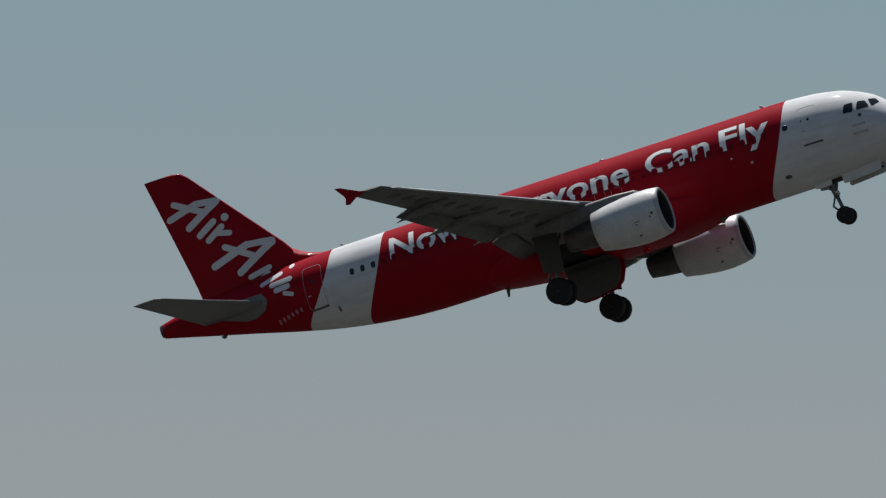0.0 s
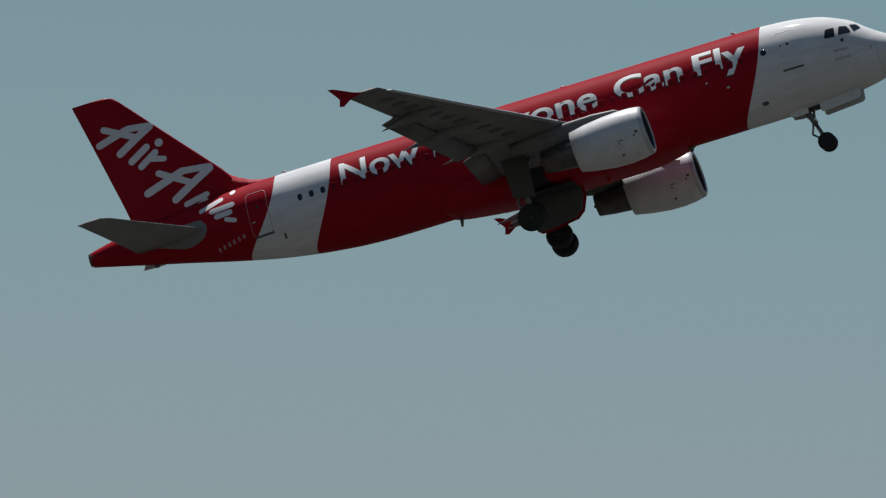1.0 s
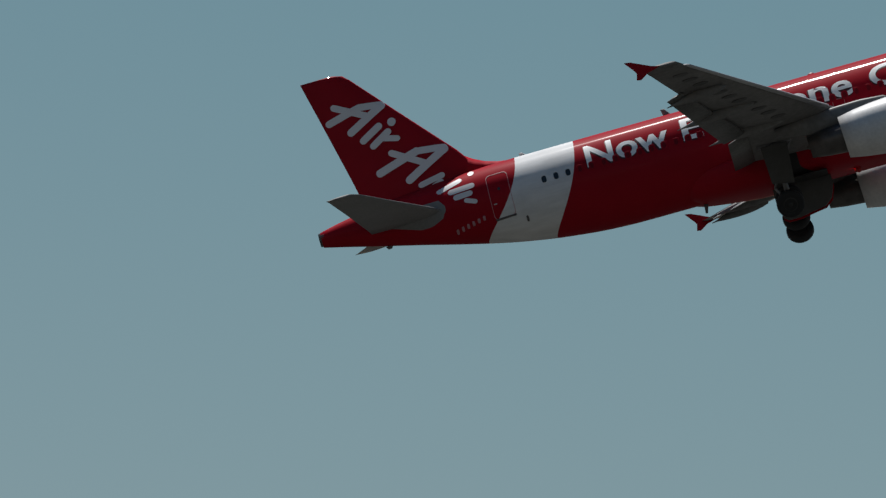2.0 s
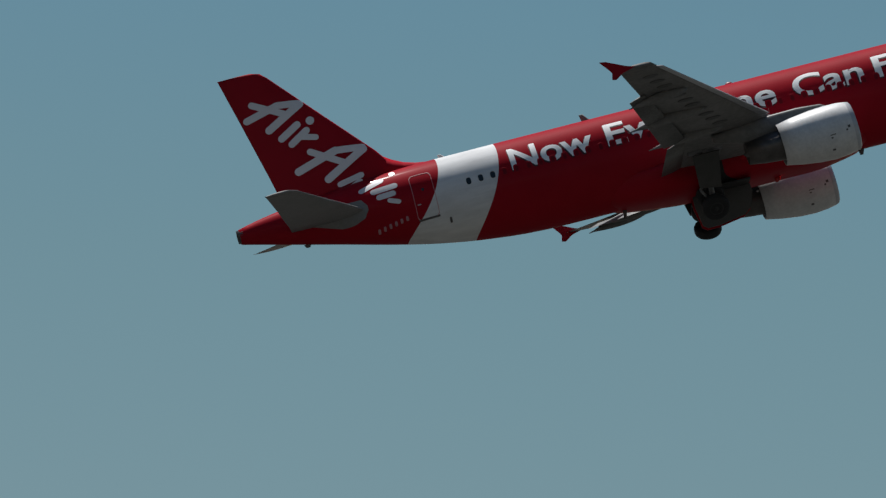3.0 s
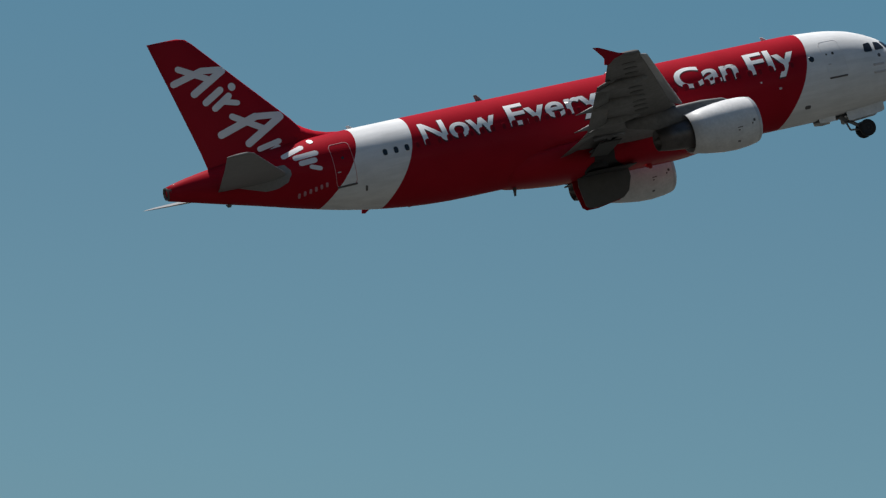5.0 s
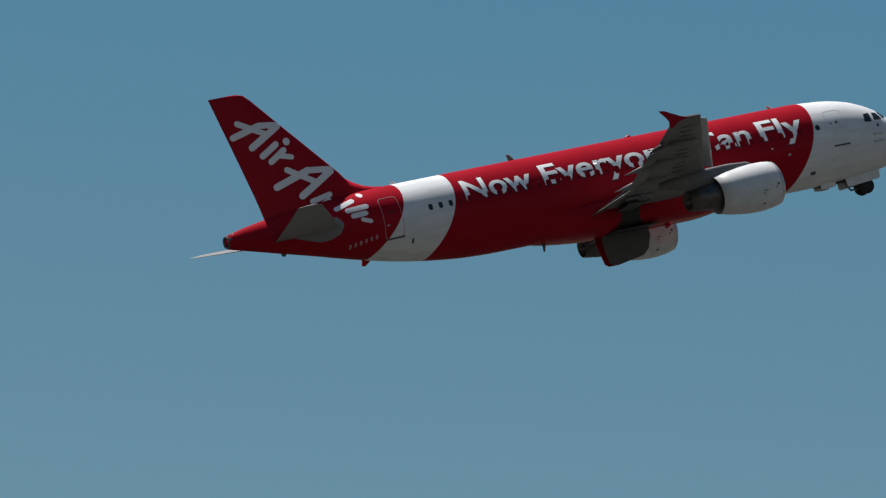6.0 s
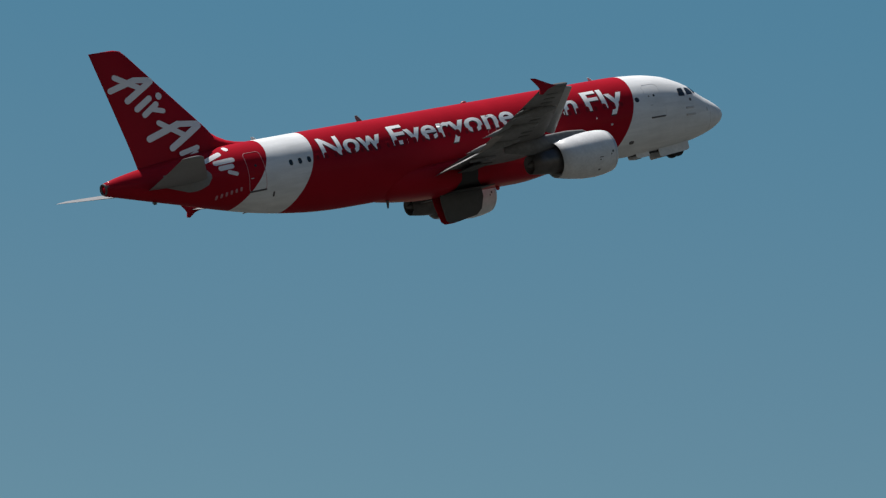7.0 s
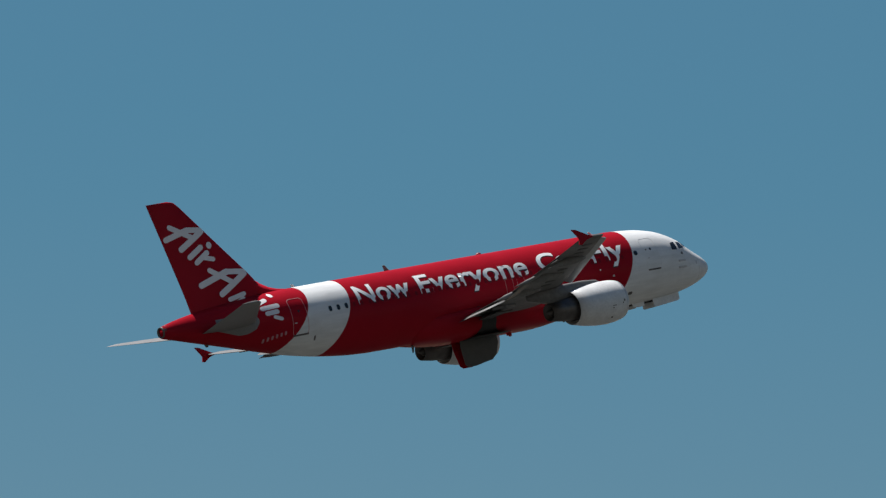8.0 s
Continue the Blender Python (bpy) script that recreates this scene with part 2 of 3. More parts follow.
def belly_fairing():
    bm = bmesh.new()
    rings = []
    for s in np.linspace(10.2, 21.6, 24):
        k = min(1, (s - 10.2) / 2.2, (21.6 - s) / 3.2)
        k = max(0.0, k) ** 0.6
        w, bot = 1.2 + 0.95 * k, -1.95 - 0.42 * k
        rings.append([(X(s), -w * math.copysign(abs(math.cos(a)) ** 0.6, math.cos(a)), -1.15 + (bot + 1.15) * -math.copysign(abs(math.sin(a)) ** 0.7, math.sin(a)) * (1 if math.sin(a) < 0 else 0.35))
                      for a in [2 * math.pi * i / 40 for i in range(40)]])
    loft(bm, rings)
    return part("belly_fairing", bm, red, airliner, "red belly fairing between the wings")


belly_fairing()


# ---- wings ----
def foil(n=14):
    """A wing section of unit chord and unit thickness, from the trailing edge over the top and back."""
    up = [((1 + math.cos(math.pi * i / n)) / 2) for i in range(n + 1)]

    def half(x):
        return 5 * (0.2969 * math.sqrt(x) - 0.126 * x - 0.3516 * x * x + 0.2843 * x ** 3 - 0.1015 * x ** 4)
    return [(x, half(x) * 1.0) for x in up] + [(x, -half(x) * 0.85) for x in reversed(up[1:-1])]


FOIL = foil()


def wing_ring(st, y, z, chord, thick, incidence=0.0):
    c, s = math.cos(radians(incidence)), math.sin(radians(incidence))
    return [(X(st + (u * c + v * thick * s) * chord), y, z + (v * thick * c - u * s) * chord) for u, v in FOIL]


def lead(y):
    return 11.85 + 0.497 * y


def trail(y):
    return 18.75 if y < 6.4 else 18.75 + (y - 6.4) * 0.282


def wing_z(y):
    return -1.15 + 0.072 * y + 0.0019 * y * y


def wing(side):
    bm = bmesh.new()
    rings = []
    for y in (0.8, 1.9, 4.0, 6.4, 9, 12, 15, 16.9):
        th = 0.15 - 0.04 * min(1, y / 8)
        rings.append(wing_ring(lead(y), side * y, wing_z(y), trail(y) - lead(y), th, 3.5 - 0.25 * y))
    loft(bm, rings)
    return part("wing", bm, grey, airliner, "grey swept wing with pale leading edge")


def panel(side, y0, y1, st0, z0, chord0, st1, z1, chord1, thick, tilt, name, mat, parent, label=""):
    bm = bmesh.new()
    loft(bm, [wing_ring(st0, side * y0, z0, chord0, thick, tilt), wing_ring(st1, side * y1, z1, chord1, thick, tilt)])
    return part(name, bm, mat, parent, label)


def fairing(side, y, st, length, z, parent, radius=0.2):
    bm = bmesh.new()
    rings = []
    for i in range(11):
        u = i / 10
        r = max(0.012, radius * math.sin(math.pi * min(1, u * 1.02 + 0.04)) ** 0.7 * (1 - 0.35 * u))
        rings.append([(X(st + u * length), side * y + r * 0.75 * math.cos(a), z - 0.25 * u * u + r * 1.35 * math.sin(a))
                      for a in [2 * math.pi * k / 12 for k in range(12)]])
    loft(bm, rings)
    return part("flap_track_fairing", bm, grey, parent)


def fence(side, parent):
    """The arrow-shaped plate at the wing tip."""
    bm = bmesh.new()
    z = wing_z(16.9)
    outline = [(20.95, z), (21.3, z + 0.10), (22.1, z + 0.48), (22.36, z + 0.52), (22.02, z + 0.08), (21.95, z - 0.05), (22.02, z - 0.32), (21.85, z - 0.36), (21.5, z - 0.14), (21.15, z - 0.05)]
    loft(bm, [[(X(s), side * (16.9 + w), h) for s, h in outline] for w in (0.0, 0.07)])
    return part("wingtip_fence", bm, red, parent, "red wingtip fence", smooth=False)


def whole_wing(side):
    w = wing(side)
    for y0, y1 in ((2.2, 6.25), (6.5, 13.2)):
        panel(side, y0, y1, trail(y0) - 0.35, wing_z(y0) - 0.30, 0.98 if y0 < 5 else 1.05, trail(y1) - 0.35 + (0.0 if y1 < 6.4 else 0.1), wing_z(y1) - (0.32 if y1 < 7 else 0.10), 0.92 if y0 < 5 else 0.75, 0.13, 14, "flap", flap_grey, w, "grey flap lowered a little")
    for y0, y1 in ((2.7, 4.8), (6.7, 16.4)):
        panel(side, y0, y1, lead(y0) - 0.44, wing_z(y0) - 0.20, 0.70, lead(y1) - 0.30, wing_z(y1) - 0.12, 0.42, 0.20, -16, "slat", lip, w, "pale metal slat on the leading edge")
    for y, l in ((6.5, 3.3), (9.8, 3.4), (13.0, 2.6)):
        fairing(side, y, trail(y) - 2.0, l, wing_z(y) - 0.22, w)
    fence(side, w)
    for k in range(11):
        y = 7.2 + 0.82 * k
        bm = bmesh.new()
        st, z = lead(y) + 0.42 * (trail(y) - lead(y)), wing_z(y)
        c, tilt = trail(y) - lead(y), radians(3.5 - 0.25 * y)
        low = z - 0.42 * c * math.sin(tilt) - 0.11 * c * 0.46 - 0.006
        loft(bm, [[(X(st) + 0.34 * e * math.cos(2 * math.pi * i / 14), side * (y + 0.19 * e * math.sin(2 * math.pi * i / 14)), low + 0.34 * e * math.cos(2 * math.pi * i / 14) * math.tan(tilt) + h + 0.072 * 0.19 * e * math.sin(2 * math.pi * i / 14) * 1.4)
                   for i in range(14)] for e, h in ((1.0, 0.02), (1.0, 0.0), (0.9, -0.006))])
        part("access_panel", bm, panel_grey, w, smooth=False)
    return w


whole_wing(-1), whole_wing(1)


# ---- engines ----
def turned(profile, steps=40, x_of=X):
    """Rings turned about the x axis from (station, radius, drop) rows."""
    return [[(x_of(s), r * math.cos(2 * math.pi * k / steps), d + r * math.sin(2 * math.pi * k / steps)) for k in range(steps)] for s, r, d in profile]


def cowl_x(st):
    """Stations along the nacelle; its front part is a little shorter than the drawn profile."""
    return X(13 + (st - 13) * 0.95 if st < 13 else st)


def engine(side):
    hub = Matrix.Translation((X(14.5), side * 5.75, -2.19)) @ Matrix.Rotation(radians(-2.5), 4, "Y") @ Matrix.Translation((-X(14.5), 0, 0))
    bm = bmesh.new()
    loft(bm, turned([(12.1, 0.80, 0), (11.45, 0.82, 0), (11.25, 0.87, 0), (11.17, 0.92, 0), (11.13, 0.97, 0), (11.19, 1.03, 0), (11.32, 1.07, 0), (11.7, 1.13, 0), (12.3, 1.16, 0),
                     (13.0, 1.13, 0.02), (13.8, 1.03, 0.06), (14.5, 0.90, 0.1), (14.5, 0.87, 0.1), (14.0, 0.86, 0.08)], x_of=cowl_x), caps=(True, True))
    nac = part("engine_nacelle", bm, white, airliner, "white engine nacelle with dark intake", at=hub)
    bm = bmesh.new()
    loft(bm, turned([(11.34, 1.078, 0), (11.19, 1.036, 0), (11.125, 0.97, 0), (11.165, 0.915, 0), (11.27, 0.862, 0)], x_of=cowl_x), caps=(False, False))
    part("intake_lip", bm, lip, nac, "dull grey metal intake lip")
    bm = bmesh.new()
    loft(bm, turned([(11.8, 0.05, 0), (11.95, 0.25, 0), (12.05, 0.3, 0), (12.06, 0.79, 0)], x_of=cowl_x))
    part("fan", bm, dark, nac, "dark fan disc")
    # the shade inside the duct is put into this lining's dark colour
    bm = bmesh.new()
    loft(bm, turned([(12.07, 0.792, 0), (11.45, 0.812, 0), (11.27, 0.852, 0), (11.19, 0.890, 0)], x_of=cowl_x), caps=(False, False))
    part("intake_duct", bm, dark, nac, "intake lining coloured dark for the shade inside")
    bm = bmesh.new()
    loft(bm, turned([(13.6, 0.72, 0.08), (14.5, 0.66, 0.1), (15.3, 0.58, 0.12), (16.0, 0.47, 0.14), (16.0, 0.43, 0.14), (15.4, 0.40, 0.14)]))
    part("core_nozzle", bm, hot, nac, "dark burnt core nozzle")
    bm = bmesh.new()
    loft(bm, turned([(15.3, 0.28, 0.14), (15.8, 0.22, 0.14), (16.12, 0.05, 0.14)]))
    part("exhaust_plug", bm, hot, nac)
    bm = bmesh.new()
    rings = []
    for s, top, bot, w in ((12.1, 1.14, 1.0, 0.03), (12.4, 1.30, 0.9, 0.14), (13.4, 1.42, 0.7, 0.2), (14.6, 1.45, 0.55, 0.22), (15.8, 1.4, 0.6, 0.2), (17.2, 1.35, 1.0, 0.1)):
        rings.append([(X(s), w, bot), (X(s), w, top - 0.08), (X(s), w * 0.5, top), (X(s), -w * 0.5, top), (X(s), -w, top - 0.08), (X(s), -w, bot)])
    loft(bm, rings)
    part("pylon", bm, grey, nac, "grey pylon joining nacelle and wing")
    return nac


engines = [engine(-1), engine(1)]


# ---- tail ----
FIN = ((1.0, 29.1, 34.98), (1.6, 29.55, 35.03), (2.3, 30.05, 35.15), (3.1, 30.62, 35.32), (5.57, 32.78, 35.89), (7.3, 34.28, 36.3), (7.56, 34.56, 36.36), (7.66, 34.95, 36.39))


def tail_fin():
    bm = bmesh.new()
    rings = []
    for z, le, te in FIN:
        rings.append([(X(le + u * (te - le)), v * 0.10 * (te - le), z) for u, v in FOIL])
    loft(bm, rings)
    fin = part("tail_fin", bm, red, airliner, "red tail fin with pale grey emblem")
    bm = bmesh.new()
    rings = []
    for s, h, w in ((27.9, 1.72, 0.05), (28.4, 2.04, 0.09), (29.1, 2.15, 0.12), (29.6, 2.30, 0.14), (30.05, 2.53, 0.15), (30.55, 2.88, 0.14), (31.2, 3.3, 0.10)):
        rings.append([(X(s), -w * 2.0, 1.5), (X(s), -w * 0.9, h * 0.6 + 0.7), (X(s), 0, h), (X(s), w * 0.9, h * 0.6 + 0.7), (X(s), w * 2.0, 1.5)])
    loft(bm, rings)
    part("dorsal_fillet", bm, red, fin)
    return fin


fin = tail_fin()


def stabiliser(side):
    bm = bmesh.new()
    rings = []
    for y, le, te, z in ((0.3, 31.3, 35.0, 0.40), (1.2, 31.85, 35.15, 0.52), (4.0, 33.65, 35.75, 0.87), (5.9, 34.85, 36.2, 1.12), (6.2, 35.2, 36.3, 1.16)):
        rings.append(wing_ring(le, side * y, z, te - le, 0.10, 0.5))
    loft(bm, rings)
    return part("stabiliser", bm, plate_grey, airliner, "grey horizontal stabiliser")


stabiliser(-1), stabiliser(1)


def apron(side):
    """The bare grey plate on the tail over which the stabiliser's root slides."""
    bm = bmesh.new()
    rows = []
    for st in np.linspace(31.7, 34.2, 13):
        lo = np.interp(st, [31.7, 31.9, 32.4, 32.9, 34.6, 35.0], [0.42, 0.12, -0.06, -0.06, 0.52, 0.75])
        hi = np.interp(st, [31.7, 31.9, 35.0], [0.62, 0.92, 1.02])
        rows.append([bm.verts.new(on_skin(st, lo + (hi - lo) * k / 5, 0.008, side)) for k in range(6)])
    for p, q in zip(rows, rows[1:]):
        for i in range(5):
            bm.faces.new((p[i], p[i + 1], q[i + 1], q[i]))
    return part("stabiliser_apron", bm, plate_grey, body, "bare grey plate at the stabiliser's root")


apron(-1), apron(1)


# ---- skin details: doors, windows, lettering, marks ----
def skin_patch(name, st0, st1, z0, z1, mat, parent, label="", side=-1, out=0.006, corner=0.0, n=8, thick=0.012):
    """A thin plate that follows the skin between two stations and two heights, with rounded corners."""
    bm = bmesh.new()
    w, h = abs(st1 - st0) / 2, abs(z1 - z0) / 2
    sc, zc = (st0 + st1) / 2, (z0 + z1) / 2
    top, low = [], []
    for j in range(n + 1):
        v = -1 + 2 * j / n
        d = max(0.0, abs(v) * h - (h - corner))
        hw = w - (corner - math.sqrt(max(0.0, corner * corner - d * d)) if corner else 0)
        hw = max(hw, 0.004)
        for lift, row in ((out, top), (out - thick, low)):
            row.append([bm.verts.new(on_skin(sc + hw * u, zc + v * h, lift, side)) for u in (-1, -0.5, 0, 0.5, 1)])
    for rows in (top, low):
        for a, b in zip(rows, rows[1:]):
            for i in range(4):
                bm.faces.new((a[i], a[i + 1], b[i + 1], b[i]))
    rim_t = top[0] + [r[-1] for r in top[1:]] + top[-1][-2::-1] + [r[0] for r in top[-2:0:-1]]
    rim_l = low[0] + [r[-1] for r in low[1:]] + low[-1][-2::-1] + [r[0] for r in low[-2:0:-1]]
    for i in range(len(rim_t)):
        j = (i + 1) % len(rim_t)
        bm.faces.new((rim_t[i], rim_t[j], rim_l[j], rim_l[i]))
    return part(name, bm, mat, parent, label)


def skin_outline(name, st0, st1, z0, z1, width, mat, parent, label="", side=-1, out=0.008, corner=0.15, tilt=0.0):
    """A narrow raised line round a door or hatch."""
    bm = bmesh.new()
    w, h, sc, zc = abs(st1 - st0) / 2, abs(z1 - z0) / 2, (st0 + st1) / 2, (z0 + z1) / 2
    loop = []
    for k, (cx, cz) in enumerate(((1, 1), (-1, 1), (-1, -1), (1, -1))):
        for i in range(6):
            a = math.pi / 2 * (k + i / 5)
            loop.append((cx * (w - corner) + corner * math.cos(a), cz * (h - corner) + corner * math.sin(a)))
    dense = []
    for (x0, y0), (x1, y1) in zip(loop, loop[1:] + loop[:1]):
        m = max(1, int(math.hypot(x1 - x0, y1 - y0) / 0.2))
        dense += [(x0 + (x1 - x0) * i / m, y0 + (y1 - y0) * i / m) for i in range(m)]
    rows = []
    for x, y in dense:
        f, g = 1 - width / w, 1 - width / h
        rows.append([bm.verts.new(on_skin(sc + x * a + tilt * y, zc + y * b, o, side)) for a, b, o in ((1, 1, 0.0), (1, 1, out), (f, g, out), (f, g, 0.0))])
    for a, b in zip(rows, rows[1:] + rows[:1]):
        for i in range(3):
            bm.faces.new((a[i], a[i + 1], b[i + 1], b[i]))
    return part(name, bm, mat, parent, label, smooth=False)


def cabin_window(st, z, side, ring=0.0, w=0.19, h=0.28):
    """A pane set back in its frame; over the red skin the frame is a broad painted one that covers the lettering."""
    bm = bmesh.new()
    loops = []
    for grow, out in ((ring + 0.012, 0.011), (ring, 0.016), (0.0, 0.019), (-0.012, 0.014)):
        loop = []
        for i in range(16):
            a = 2 * math.pi * i / 16
            u = math.copysign(abs(math.cos(a)) ** 0.7, math.cos(a))
            v = math.copysign(abs(math.sin(a)) ** 0.7, math.sin(a))
            loop.append(bm.verts.new(on_skin(st + u * (w / 2 + grow), z + v * (h / 2 + grow), out, side)))
        loops.append(loop)
    for a, b in zip(loops, loops[1:]):
        for i in range(16):
            j = (i + 1) % 16
            bm.faces.new((a[i], a[j], b[j], b[i]))
    bm.faces.new(loops[-1])
    ob = part("window", bm, [red if ring else glass, smoked if ring else glass], body, smooth=False)
    ob.data.polygons[len(ob.data.polygons) - 1].material_index = 1
    return ob


for side in (-1, 1):
    for k in range(39):
        cabin_window(27.30 - 0.531 * k, 0.46, side, 0.0 if k < 3 else 0.045)

# the larger round window ahead of the row, and the small square one by the front door
skin_patch("window", 5.98, 6.24, 0.40, 0.68, glass, body, "small dark round window by the front door", out=0.008, corner=0.125)


def cabin_door(name, st0, st1, z0, z1, tilt, line, side=-1):
    d = skin_outline(name, st0, st1, z0, z1, 0.022, line, airliner, "closed cabin door with a thin outline", side=side, corner=0.18, tilt=tilt)
    sc = (st0 + st1) / 2
    skin_patch("door_sill", sc - 0.46, sc + 0.46, z0 - 0.03, z0 + 0.05, seal, d, "dark door sill", side=side, out=0.012, corner=0.03, n=4)
    skin_patch("door_handle", sc + 0.22, sc + 0.38, z0 + 0.62, z0 + 0.67, trim_grey, d, side=side, out=0.012, corner=0.02, n=4)
    skin_patch("door_window", sc - 0.06, sc + 0.06, 0.56, 0.70, glass, d, side=side, out=0.012, corner=0.05, n=4)
    return d


pale = material("pale_pink_paint", (0.50, 0.27, 0.28), 0.45, vary=0.1)
faint = material("faint_marking_paint", (0.42, 0.20, 0.22), 0.45, vary=0.1)
door_line = material("door_seam_red", (0.50, 0.24, 0.25), 0.45, vary=0.1)
for side in (-1, 1):
    cabin_door("front_door", 4.50, 5.50, -0.50, 1.28, 0.04, pale_seam, side)
    cabin_door("rear_door", 28.80, 29.75, -0.62, 1.36, -0.02, door_line, side)
    for st in (14.35, 15.15):
        skin_outline("exit_hatch", st - 0.26, st + 0.26, -0.50, 0.36, 0.014, pale, body, "overwing exit hatch with a thin pale outline", side=side, corner=0.1)

# small ports, probes and stencils on the white nose and the tail
skin_patch("port", 6.50, 6.80, -1.58, -1.44, seal, body, "small dark oval port", out=0.010, corner=0.07)
skin_patch("port", 2.62, 2.78, 0.05, 0.22, seal, body, "small dark round port", out=0.010, corner=0.075)
skin_patch("port", 5.28, 5.37, 0.58, 0.67, seal, body, out=0.010, corner=0.04)
skin_patch("port", 28.36, 28.46, -1.02, -0.78, seal, body, "small dark drain slot", out=0.008, corner=0.04)
skin_patch("port", 8.78, 8.86, -0.08, 0.0, letter_paint, body, out=0.008, corner=0.035)
skin_patch("port", 7.88, 8.02, -0.52, -0.42, trim_grey, body, out=0.008, corner=0.04)
skin_patch("port", 1.55, 1.66, -0.58, -0.36, trim_grey, body, out=0.010, corner=0.04)
for z, a, b in ((-0.27, 2.55, 3.15), (-0.62, 2.50, 3.18)):
    skin_patch("stencil_bar", a, b, z - 0.055, z + 0.055, trim_grey, body, "short grey painted bar", out=0.006, corner=0.02, n=4)
for i in range(6):
    s = 31.45 - i * 0.25
    skin_patch("registration_bar", s - 0.06, s + 0.06, -0.65 + 0.035 * i, -0.46 + 0.035 * i, faint, body, out=0.006, corner=0.02, n=4)


def radome_joint():
    bm = bmesh.new()
    loft(bm, [[section(st, 2 * math.pi * i / 48, out) for i in range(48)] for st, out in ((1.385, 0.0), (1.392, 0.004), (1.408, 0.004), (1.415, 0.0))], caps=(False, False))
    return part("radome_joint", bm, trim_grey, body, "thin grey joint round the radome")


radome_joint()


# ---- flight deck windows ----
def deck_window(corners, side, label=""):
    """A flat-edged pane on the nose; corners are (station, height) going round."""
    bm = bmesh.new()
    n = 6
    (s0, z0), (s1, z1), (s2, z2), (s3, z3) = corners
    grid = []
    for j in range(n + 1):
        v = j / n
        row = []
        for i in range(n + 1):
            u = i / n
            k = 0.10
            uu = u
            if v < k or v > 1 - k:
                uu = 0.08 + 0.84 * u
            sa, za = s0 + (s1 - s0) * uu, z0 + (z1 - z0) * uu
            sb, zb = s3 + (s2 - s3) * uu, z3 + (z2 - z3) * uu
            row.append(bm.verts.new(on_skin(sa + (sb - sa) * v, za + (zb - za) * v, 0.012, side)))
        grid.append(row)
    for a, b in zip(grid, grid[1:]):
        for i in range(n):
            bm.faces.new((a[i], a[i + 1], b[i + 1], b[i]))
    ob = part("flight_deck_window", bm, glass, body, label)
    return ob


for side in (-1, 1):
    deck_window([(3.42, 0.38), (2.96, 0.36), (2.94, 0.82), (3.32, 0.79)], side, "dark flight deck side window")
    deck_window([(2.82, 0.38), (2.26, 0.42), (2.42, 0.77), (2.74, 0.82)], side, "dark flight deck side window")
    deck_window([(2.15, 0.44), (1.86, 0.56), (2.04, 0.80), (2.32, 0.82)], side, "dark windscreen pane")


# ---- lettering along the fuselage ----
def lettering(word, st0, st1, z_base, height, name, mat, label, out, shift=(0.0, 0.0), bold=0.02):
    cu = bpy.data.curves.new("lettering", "FONT")
    cu.body, cu.size, cu.offset, cu.resolution_u = word, 1.0, bold, 5
    ob = bpy.data.objects.new("lettering_source", cu)
    me = bpy.data.meshes.new_from_object(ob)
    bpy.data.objects.remove(ob)
    bm = bmesh.new()
    bm.from_mesh(me)
    bpy.data.meshes.remove(me)
    xs = [v.co.x for v in bm.verts]
    x0, x1 = min(xs), max(xs)
    cap = max(v.co.y for v in bm.verts) - bold
    for axis, lo, hi, step in ((0, x0, x1, 0.22), (1, -0.3, 0.85, 0.07)):
        no = Vector((1, 0, 0)) if axis == 0 else Vector((0, 1, 0))
        k = lo + step
        while k < hi:
            bmesh.ops.bisect_plane(bm, geom=bm.verts[:] + bm.edges[:] + bm.faces[:], plane_co=no * k, plane_no=no)
            k += step
    a0 = math.asin(z_base / 2.07)
    for v in bm.verts:
        st = st0 + (st1 - st0) * (v.co.x - x0) / (x1 - x0) + shift[0]
        a = a0 + (v.co.y / cap * height + shift[1]) / 2.02
        v.co = section(st, a, out)
    return part(name, bm, mat, body, label)


# a dark, shifted copy behind each word imitates a sharpening halo, not livery paint
halo_tone = material("dark_letter_halo", (0.055, 0.012, 0.016), 0.5, vary=0.1)
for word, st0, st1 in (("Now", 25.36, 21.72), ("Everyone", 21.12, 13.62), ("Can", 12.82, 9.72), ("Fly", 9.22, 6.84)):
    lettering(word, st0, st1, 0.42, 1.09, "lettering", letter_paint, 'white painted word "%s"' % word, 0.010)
    lettering(word, st0, st1, 0.42, 1.09, "lettering_halo", halo_tone, "dark made-up halo behind the white word, shifted down and aft", 0.005, shift=(0.03, -0.055), bold=0.03)


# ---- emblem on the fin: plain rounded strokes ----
def on_fin(st, z, out, side=-1):
    zs = [r[0] for r in FIN]
    le, te = np.interp(z, zs, [r[1] for r in FIN]), np.interp(z, zs, [r[2] for r in FIN])
    u = min(0.999, max(0.001, (st - le) / (te - le)))
    half = 5 * (0.2969 * math.sqrt(u) - 0.126 * u - 0.3516 * u * u + 0.2843 * u ** 3 - 0.1015 * u ** 4) * 0.10 * (te - le)
    return Vector((X(st), side * (half + out), z))


